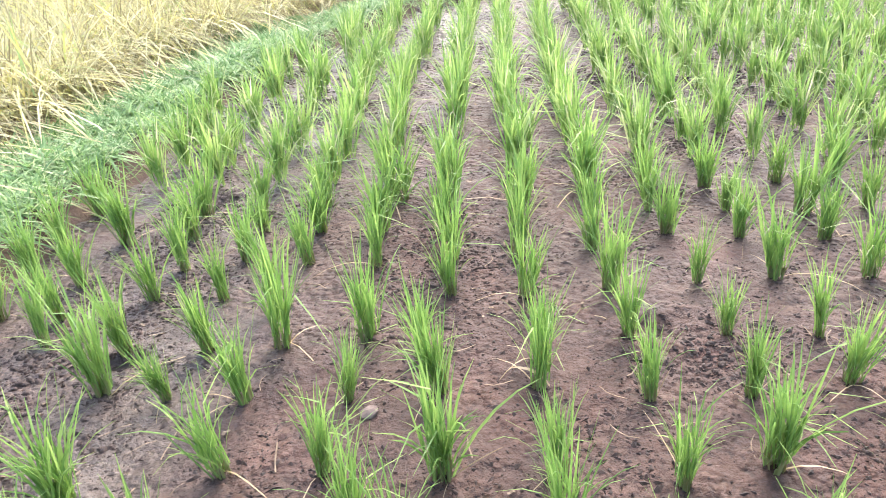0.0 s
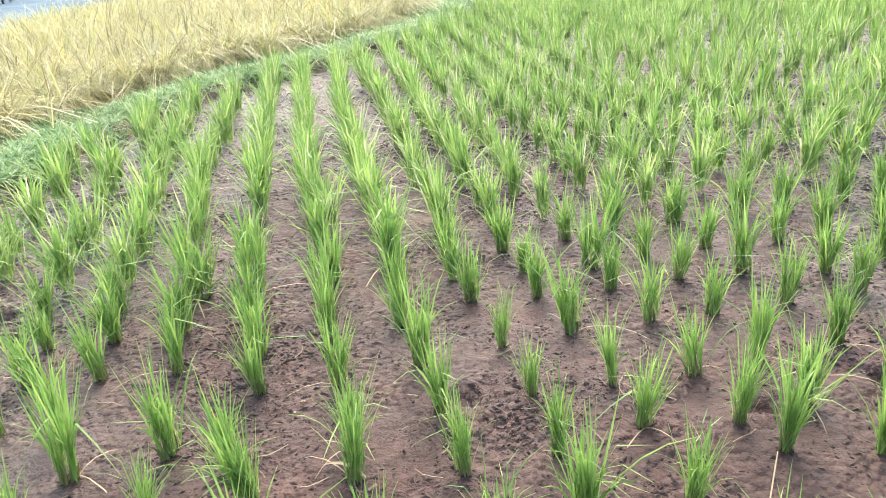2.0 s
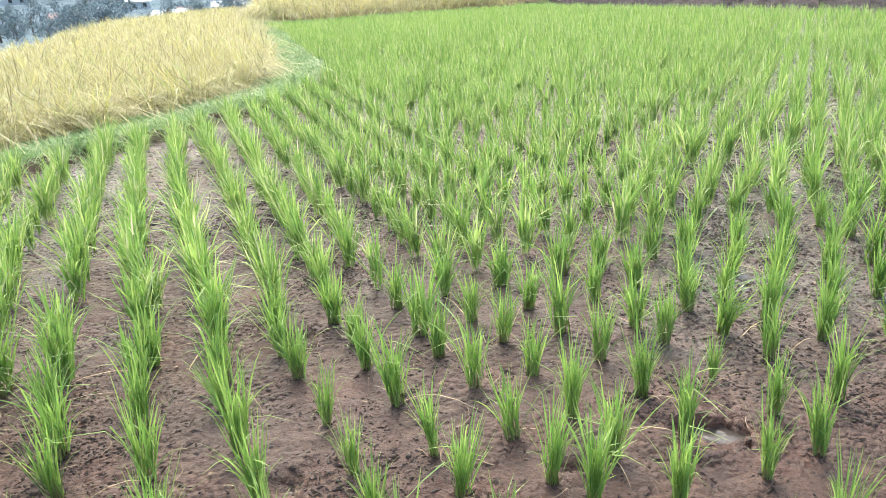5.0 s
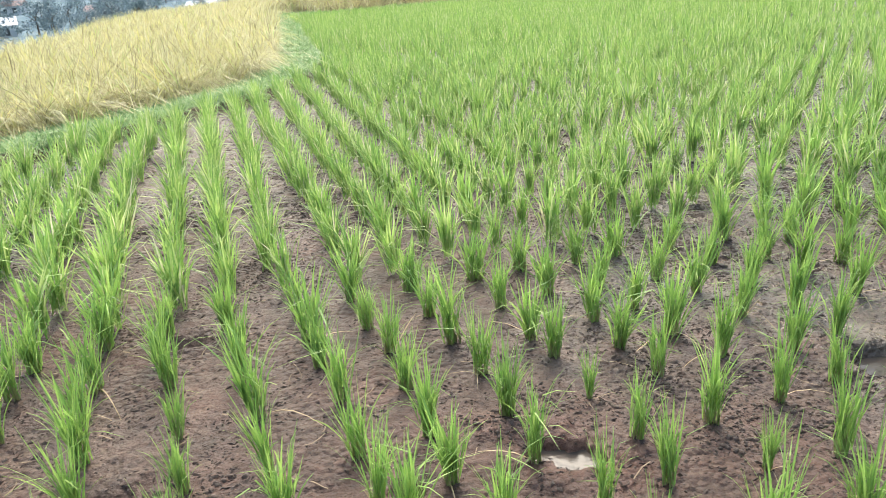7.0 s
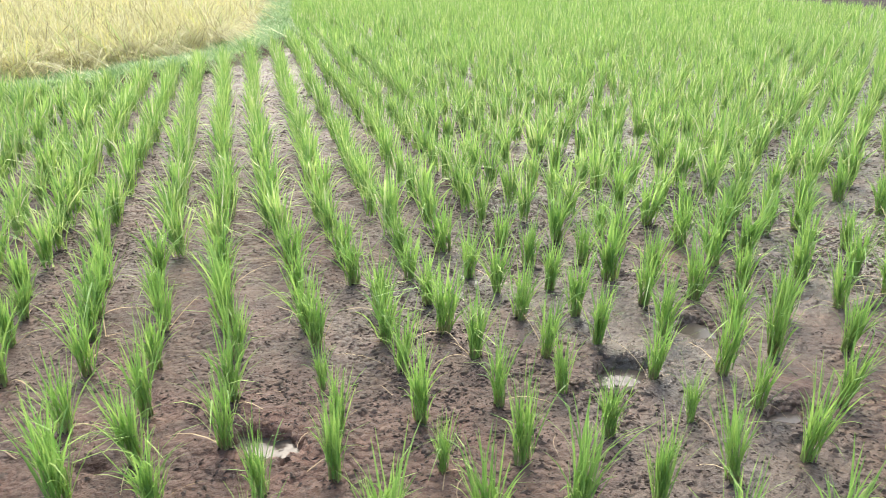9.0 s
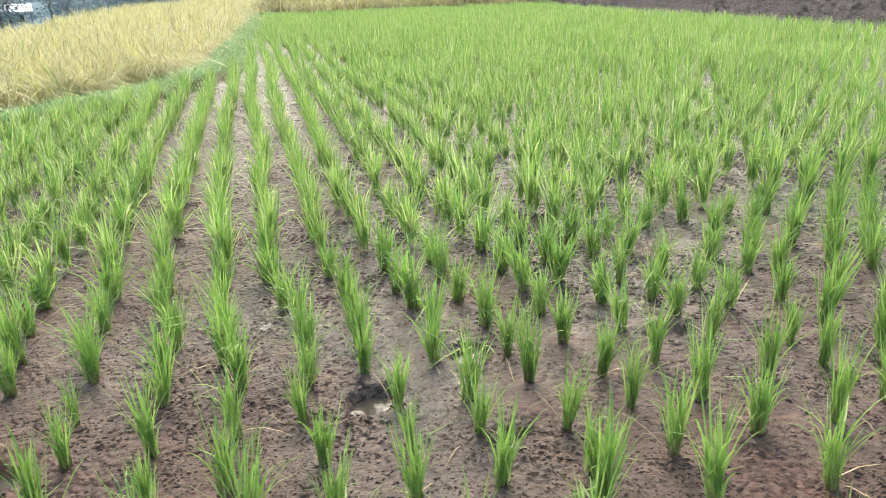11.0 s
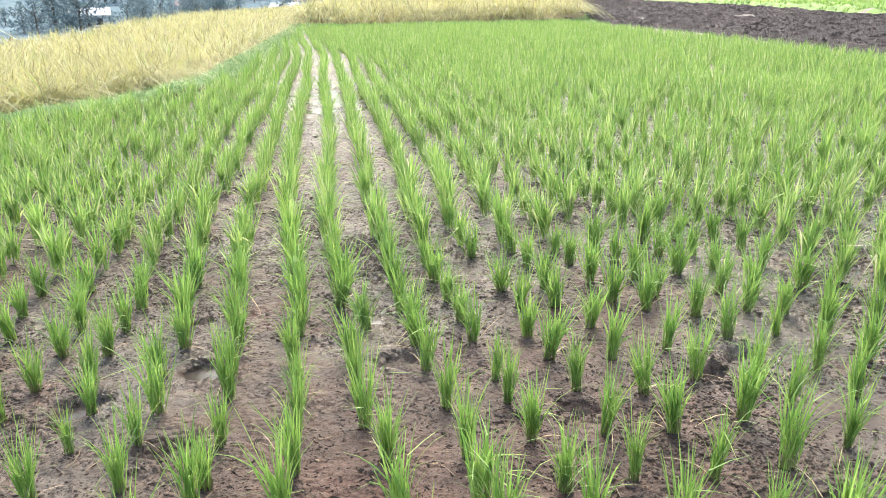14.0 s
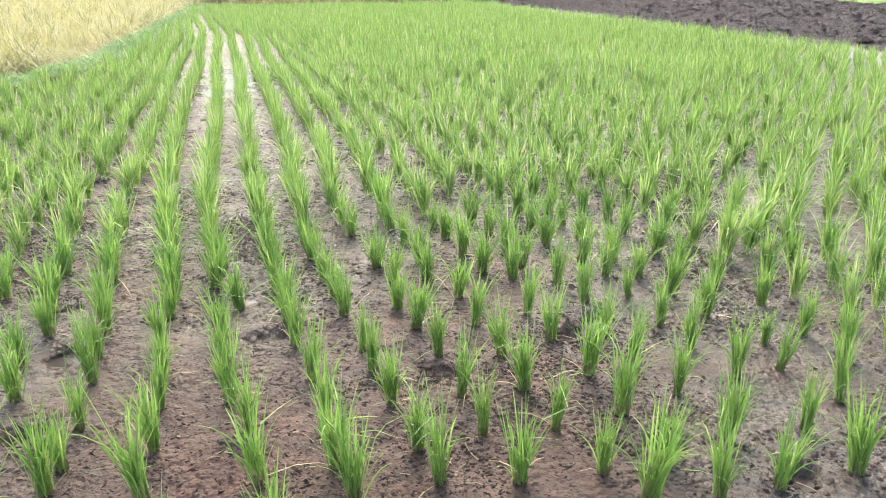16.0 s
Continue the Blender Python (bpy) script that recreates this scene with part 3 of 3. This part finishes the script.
rng = np.random.default_rng(27)
xs, ys = rng.uniform(24, 70, 16000), rng.uniform(6, 98, 16000)
ok = (along(PLOUGH_FAR, xs, ys) > 0.1) & (np.abs(along(FAR_BUND, xs, ys)) > 0.6)
xs, ys = xs[ok], ys[ok]
TUFTS = [ribbons(np.random.default_rng(450 + k), 12, 0.3, 0.9, 0.06, 3, lean=(0.0, 0.9), base=0.12, fold=False) for k in range(4)]
beyond = np.stack([xs, ys, ground_height(xs, ys) - 0.05, rng.uniform(0.6, 0.85, len(xs)), rng.uniform(0.9, 1.4, len(xs)), rng.uniform(0, 360, len(xs))], -1)
tagged(crowd("neighbouring_rice", beyond, TUFTS, LEAF), "light green rice in the terrace beyond the ploughed strip", "rice", kind="stuff")


# ================= ripe crop, bund herbs, mud crumbs =================
def scatter(rng, count, x0, x1, y0, y1):
    return rng.uniform(x0, x1, count), rng.uniform(y0, y1, count)


def tufts(rng, xs, ys, height, jitter=0.3, lumpy=0.0):
    return [(x, y, float(z), height * (1 + lumpy * float(lump)) * rng.uniform(1 - jitter, 1 + jitter), rng.uniform(0.8, 1.2), rng.uniform(0, 360)) for x, y, z, lump in zip(xs, ys, ground_height(xs, ys), rough2(xs, ys, 0.4, 2))]


rng = np.random.default_rng(33)
STRAW_NEAR = [ribbons(np.random.default_rng(500 + k), 34, 1.0, 1.0, 0.02, 5, lean=(0.05, 1.25), base=0.15, fold=False, droop=1.5, rise=0.4, short=0.4) for k in range(9)]
STRAW_FAR = [ribbons(np.random.default_rng(600 + k), 20, 1.0, 1.0, 0.03, 4, lean=(0.05, 1.2), base=0.15, fold=False, droop=1.4, rise=0.4, short=0.45) for k in range(6)]
xs, ys = scatter(rng, 6000, -6.8, 1.2, 0.5, 14)
ok = (along(BUND, xs, ys) < -0.68) & (along(TERRACE, xs, ys) > 0.1)
near_crop = tufts(rng, xs[ok], ys[ok], 0.5, 0.3, 0.25)
xs, ys = scatter(rng, 14000, -8.5, 14, 14, 68)
ok = (along(BUND, xs, ys) < -0.38) & (along(TERRACE, xs, ys) > 0.1) & (xs < 11.2 + 0.24 * np.clip(ys - 30, 0, 40))
far_crop = [(x, y, z, h * (1.5 if x > -0.3 and y > 29 else 1.0), w, t) for x, y, z, h, w, t in tufts(rng, xs[ok], ys[ok], 0.58, 0.2, 0.15)]
tagged(crowd("ripe_rice", near_crop, STRAW_NEAR, STRAW), "ripe straw-yellow rice leaning in tangles beside the bund", "ripe rice", kind="stuff")
tagged(crowd("distant_ripe_rice", far_crop, STRAW_FAR, STRAW), "far stand of ripe straw-yellow rice", "ripe rice", kind="stuff")

HERBS = [ribbons(np.random.default_rng(700 + k), 17, 1.0, 1.6, 0.15, 3, lean=(0.1, 1.4), base=0.8, fold=False, droop=0.9) for k in range(8)]
xs, ys = scatter(rng, 36000, -3.0, 1.4, 0.6, 13)
d = along(BUND, xs, ys)
ok = (np.abs(d + 0.2) < 0.45 + 0.12 * rough2(xs, ys, 0.45, 3)) & (rng.random(len(xs)) < np.where(d > 0.16, 0.25, 1.0))
herbs = tufts(rng, xs[ok], ys[ok], 0.062, 0.6, 0.7)
xs, ys = scatter(rng, 26000, -1.0, 1.4, 13, 30)
d = along(BUND, xs, ys)
ok = np.abs(d + 0.03) < 0.28
herbs += tufts(rng, xs[ok], ys[ok], 0.075, 0.5, 0.6)
xs, ys = scatter(rng, 4200, -0.2, 11.9, 28.6, 31.2)
ok = np.abs(along(BUND, xs, ys)) < 0.35 * np.clip(1 + 1.6 * rough2(xs, ys, 1.5, 2), 0.1, 2)
herbs += tufts(rng, xs[ok], ys[ok], 0.13, 0.5, 0.6)
tagged(crowd("bund_herbs", herbs, HERBS, HERB), "low pale green weeds and grass covering the bund", "weeds", kind="stuff")


def crumb(rng):
    v = np.array(((1, 0, -0.3), (0.2, 1, -0.3), (-1, 0.2, -0.3), (-0.1, -1, -0.3), (0.1, 0, 0.55)), float)
    v = (v * rng.uniform(0.6, 1.3, (5, 1)) + rng.normal(0, 0.14, (5, 3))) * np.array((rng.uniform(1.0, 1.9), 0.85, 0.9))
    return v, np.array([(k, (k + 1) % 4, 4) for k in range(4)])


def lump(rng):
    """A rounded pat of mud: a flattened dome of two uneven rings and a crown."""
    a = np.arange(6) * math.pi / 3
    low = np.stack([np.cos(a), np.sin(a), 0 * a - 0.35], -1) * rng.uniform(0.8, 1.25, (6, 1))
    high = np.stack([0.72 * np.cos(a + 0.4), 0.72 * np.sin(a + 0.4), 0 * a + 0.3], -1) * rng.uniform(0.75, 1.2, (6, 1))
    v = np.concatenate([low, high, [(rng.normal(0, 0.15), rng.normal(0, 0.15), 0.52)]]) * np.array((rng.uniform(1.0, 1.6), 0.9, 0.95))
    ring = [(k, (k + 1) % 6) for k in range(6)]
    return v, np.array([(i, j, j + 6) for i, j in ring] + [(i, j + 6, i + 6) for i, j in ring] + [(i + 6, j + 6, 12) for i, j in ring])


LUMPS = [lump(np.random.default_rng(830 + k)) for k in range(16)]
CRUMBS = [crumb(np.random.default_rng(800 + k)) for k in range(16)]
xs, ys = scatter(rng, 340000, -1.8, 6.8, 0.9, 5.8)
patchy = rough2(xs, ys, 0.5, 2) + 0.7 * rough2(xs, ys, 0.11, 2)
ok = (rng.random(len(xs)) < np.clip(0.6 + 0.9 * patchy, 0.12, 1.0) * (1 - 0.25 * wetness(xs, ys)) * smooth((5.8 - ys) / 2.6)) & (along(BUND, xs, ys) > 0.3)
xs, ys = xs[ok], ys[ok]
fx, fy = np.array(FEET).T
fx, fy = np.repeat(fx, 9) + rng.normal(0, 0.016, 9 * len(fx)), np.repeat(fy, 9) + rng.normal(0, 0.016, 9 * len(fy))
xs, ys = np.concatenate([xs, fx]), np.concatenate([ys, fy])
count = len(xs)
r = 0.0021 + 0.0064 * rng.random(count) ** 3.2
crumbs = np.stack([xs, ys, ground_height(xs, ys) + 0.1 * r, r, rng.uniform(0.8, 1.4, count), rng.uniform(0, 360, count)], -1)
xs, ys = scatter(rng, 80000, -1.8, 6.8, 0.9, 5.5)
ok = (rough2(xs, ys, 0.5, 2) + 0.7 * rough2(xs, ys, 0.11, 2) > 0.32 + 0.3 * rng.random(len(xs))) & (along(BUND, xs, ys) > 0.3)
xs, ys = xs[ok], ys[ok]
r = 0.005 + 0.008 * rng.random(len(xs)) ** 2
lumps = np.stack([xs, ys, ground_height(xs, ys) + 0.15 * r, r, rng.uniform(0.7, 1.1, len(xs)), rng.uniform(0, 360, len(xs))], -1)
xs, ys = scatter(rng, 26000, 1.2, 6.8, 0.9, 5.0)
ok = (wetness(xs, ys) * (0.6 + rough2(xs, ys, 0.3, 2)) > 0.35 + 0.5 * rng.random(len(xs))) & (along(BUND, xs, ys) > 0.3)
xs, ys = xs[ok], ys[ok]
r = 0.005 + 0.009 * rng.random(len(xs)) ** 2.5
lumps = np.concatenate([lumps, np.stack([xs, ys, ground_height(xs, ys) + 0.1 * r, r, rng.uniform(0.8, 1.3, len(xs)), rng.uniform(0, 360, len(xs))], -1)])
tagged(crowd("mud_lumps", lumps, LUMPS, MUD_LUMP, True), "small brown lumps of wet mud in patches", "mud", kind="stuff")
xs, ys = scatter(rng, 90000, -2.3, 9.5, 3.6, 11.5)
ok = (rng.random(len(xs)) < np.clip(0.5 + 0.8 * rough2(xs, ys, 0.4, 3), 0.1, 1.0) * smooth((ys - 3.4) / 1.6)) & (along(BUND, xs, ys) > 0.24)
xs, ys = xs[ok], ys[ok]
r = 0.0045 + 0.009 * rng.random(len(xs)) ** 2
crumbs = np.concatenate([crumbs, np.stack([xs, ys, ground_height(xs, ys) + 0.1 * r, r, rng.uniform(0.9, 1.6, len(xs)), rng.uniform(0, 360, len(xs))], -1)])
xs, ys = scatter(rng, 50000, 11.9, 29, 4, 80)
ok = (along(BUND, xs, ys) < -0.25) & (along(PLOUGH_FAR, xs, ys) < -0.1)
xs, ys = xs[ok], ys[ok]
r = 0.025 + 0.06 * rng.random(len(xs)) ** 2
clods = np.stack([xs, ys, ground_height(xs, ys), r, rng.uniform(0.9, 1.4, len(xs)), rng.uniform(0, 360, len(xs))], -1)
tagged(crowd("plough_clods", clods, CRUMBS, PLOUGHED), "dark clods of turned soil on the ploughed strip", "soil", kind="stuff")
tagged(crowd("mud_crumbs", crumbs, CRUMBS, CLOD), "small dark crumbs of mud strewn over the paddy floor", "mud", kind="stuff")


def stalk(rng, long, wide):
    """A dry stalk or flake lying on the mud."""
    bend, n = rng.normal(0, 0.12), 4
    mid = np.array([(long * (k / (n - 1) - 0.5), long * bend * math.sin(math.pi * k / (n - 1)), 0.004 + 0.004 * k * rng.random()) for k in range(n)])
    w = np.array((0, wide / 2, 0))
    return np.concatenate([mid - w, mid + w]), np.array([(k, k + 1, k + 1 + n, k + n) for k in range(n - 1)])


rng = np.random.default_rng(52)
STALKS = [stalk(rng, rng.uniform(0.03, 0.1), rng.uniform(0.0022, 0.004)) for _ in range(10)] + [stalk(rng, 0.022, 0.009) for _ in range(2)]
xs, ys = scatter(rng, 1700, -1.9, 6.4, 0.9, 4.5)
ok = (rng.random(len(xs)) < np.where(xs < 0.9, 0.7, 0.28) + 0.3 * rough2(xs, ys, 0.5, 2)) & (along(BUND, xs, ys) > 0.3)
xs, ys = xs[ok], ys[ok]
litter = np.stack([xs, ys, ground_height(xs, ys), rng.uniform(0.6, 1.2, len(xs)), np.ones(len(xs)), rng.uniform(0, 360, len(xs))], -1)
tagged(crowd("dry_stalks", litter, STALKS, LITTER), "dry straw-coloured stalks and flakes lying on wet mud", "straw", kind="stuff")


def mud_stone(x, y, size, mat, words):
    rng = np.random.default_rng(int(1000 * abs(x)))
    bm = bmesh.new()
    bmesh.ops.create_icosphere(bm, subdivisions=2, radius=size)
    for v in bm.verts:
        v.co = Vector((v.co.x * 1.25, v.co.y, v.co.z * 0.6)) * rng.uniform(0.86, 1.12)
    ob = part("stone", bm, mat)
    ob.matrix_basis = pose(x, y, float(ground_height(x, y)) + size * 0.25, 8, -6, 35)
    return tagged(ob, words, "stone")


STONE = plain("pale_stone", (0.17, 0.125, 0.1), 0.8, 0.3, 60)
mud_stone(-0.49, 1.53, 0.02, STONE, "small pale brown stone half sunk in wet mud")
dead = sheet("dead_leaf", *ribbons(np.random.default_rng(61), 1, 0.075, 0.9, 0.02, 7, lean=(0.7, 1.0), base=0.001, droop=0.9), DRY)
dead.matrix_basis = pose(-0.05, 1.68, float(ground_height(-0.05, 1.68)) + 0.015, 0, 0, 20)
tagged(dead, "pale curled dead leaf lying against a rice plant", "dead leaf")

# ================= the far valley: trees and houses =================
def far_tree(seed, height):
    rng = np.random.default_rng(seed)
    ob = new("tree")
    bm = bmesh.new()
    bmesh.ops.create_cone(bm, segments=7, radius1=height * 0.035, radius2=height * 0.012, depth=height * 0.7, cap_ends=True, matrix=Matrix.Translation((0, 0, height * 0.35)))
    for k in range(5):
        a = k * 1.3
        limb = pose(0, 0, height * (0.35 + 0.07 * k), 0, 50, math.degrees(a)) @ Matrix.Translation((0, 0, height * 0.15))
        bmesh.ops.create_cone(bm, segments=5, radius1=height * 0.014, radius2=height * 0.005, depth=height * 0.3, cap_ends=True, matrix=limb)
    part("trunk", bm, BARK, ob, "bare brown trunk with limbs")
    verts, faces = [], []
    for _ in range(34):
        c = np.array((rng.normal(0, 0.27), rng.normal(0, 0.27), rng.uniform(0.1, 0.95))) * height
        for _ in range(22):
            p = c + rng.normal(0, 0.065, 3) * height
            a, b = rng.normal(size=3), rng.normal(size=3)
            a, b = a / np.linalg.norm(a) * height * 0.036, b / np.linalg.norm(b) * height * 0.026
            n0 = len(verts)
            verts += [p - a, p - b, p + a, p + b]
            faces.append((n0, n0 + 1, n0 + 2, n0 + 3))
    # the crown's leaves carry the distance haze in their colour
    sheet("crown", np.array(verts), np.array(faces), HAZE_TINTED_LEAF, ob)
    return tagged(ob, "leafy valley tree, its crown tinted blue-grey with painted haze", "tree", "valley trees")


def house(x, y, turn, w, d, h, roof_mat, words):
    z = float(ground_height(x, y)) - 0.4
    ob = new("house")
    ob.matrix_basis = pose(x, y, z, 0, 0, turn)
    bm = bmesh.new()
    bmesh.ops.create_cube(bm, size=1, matrix=Matrix.Translation((0, 0, h / 2)) @ Matrix.Diagonal((w, d, h, 1)))
    bmesh.ops.bevel(bm, geom=bm.edges[:], offset=0.05, segments=1)
    part("wall", bm, LIME, ob)
    bm = bmesh.new()
    e, r = 0.5, h * 0.55
    v = [bm.verts.new(c) for c in ((-w / 2 - e, -d / 2 - e, h), (w / 2 + e, -d / 2 - e, h), (w / 2 + e, d / 2 + e, h), (-w / 2 - e, d / 2 + e, h), (-w / 2 - e, 0, h + r), (w / 2 + e, 0, h + r))]
    for f in ((0, 1, 5, 4), (2, 3, 4, 5), (0, 4, 3), (1, 2, 5), (3, 2, 1, 0)):
        bm.faces.new([v[k] for k in f])
    part("roof", bm, roof_mat, ob, "pitched roof")
    for k in (-1, 1):
        bm = bmesh.new()
        bmesh.ops.create_cube(bm, size=1, matrix=Matrix.Translation((k * w * 0.25, -d / 2 - 0.03, h * 0.55)) @ Matrix.Diagonal((1.1, 0.12, 1.2, 1)))
        part("window", bm, PANE, ob, "dark window")
    return tagged(ob, words, "house", "valley houses")


TREES = [far_tree(900 + k, 9.0) for k in range(3)]
rng = np.random.default_rng(44)
placed = 0
for k in range(330):
    bearing = radians(rng.uniform(-36, 12))
    far_off = 110 + 420 * rng.random() ** 1.4
    x, y = 1.5 + far_off * math.sin(bearing), far_off * math.cos(bearing)
    m = pose(x, y, float(ground_height(x, y)) - 0.2, 0, 0, rng.uniform(0, 360)) @ Matrix.Diagonal((1, 1, 1, 1))
    size = rng.uniform(0.28, 0.66) * (1 if rng.random() < 0.85 else 1.4)
    m = m @ Matrix.Diagonal((size, size, size, 1))
    if placed < 3:
        TREES[placed].matrix_basis = m
    else:
        copy_thing(TREES[k % 3], Matrix()).matrix_basis = m
    placed += 1
for bearing, far_off, turn, w, d, h, tin in ((-21, 120, 20, 9, 6, 3, 1), (-19.5, 170, -15, 8, 6, 3, 0), (-17, 210, 30, 10, 7, 3.2, 1), (-14.5, 150, 10, 8, 6, 3, 0), (-12.5, 260, -20, 9, 7, 5, 1), (-9.5, 180, 15, 9, 6, 3, 1), (-7.5, 140, -10, 10, 6, 3, 1), (-6.2, 150, 25, 8, 6, 3.2, 0), (-3.5, 160, 5, 11, 7, 3, 1), (-24, 200, 40, 9, 6, 3, 1)):
    b = radians(bearing)
    far_off, w, d, h = 150 + 1.6 * (far_off - 120), 0.7 * w, 0.7 * d, 0.8 * h
    house(1.5 + far_off * math.sin(b), far_off * math.cos(b), turn, w, d, h, ROOF_TIN if tin else ROOF_RED, "small white-walled house with a %s roof among trees" % ("pale tin" if tin else "red clay"))


def utility_pole(x, y, high):
    ob = new("utility_pole")
    ob.matrix_basis = pose(x, y, float(ground_height(x, y)) - 0.3)
    bm = bmesh.new()
    bmesh.ops.create_cone(bm, segments=12, radius1=0.14, radius2=0.09, depth=high, cap_ends=True, matrix=Matrix.Translation((0, 0, high / 2)))
    part("shaft", bm, POST, ob)
    bm = bmesh.new()
    bmesh.ops.create_cube(bm, size=1, matrix=Matrix.Translation((0, 0, high - 0.7)) @ Matrix.Diagonal((1.4, 0.1, 0.12, 1)))
    bmesh.ops.bevel(bm, geom=bm.edges[:], offset=0.015, segments=1)
    part("crossarm", bm, BARK, ob, "short wooden crossarm")
    return tagged(ob, "pale round utility pole behind the ripe rice", "pole")


utility_pole(4.2, 78, 9)
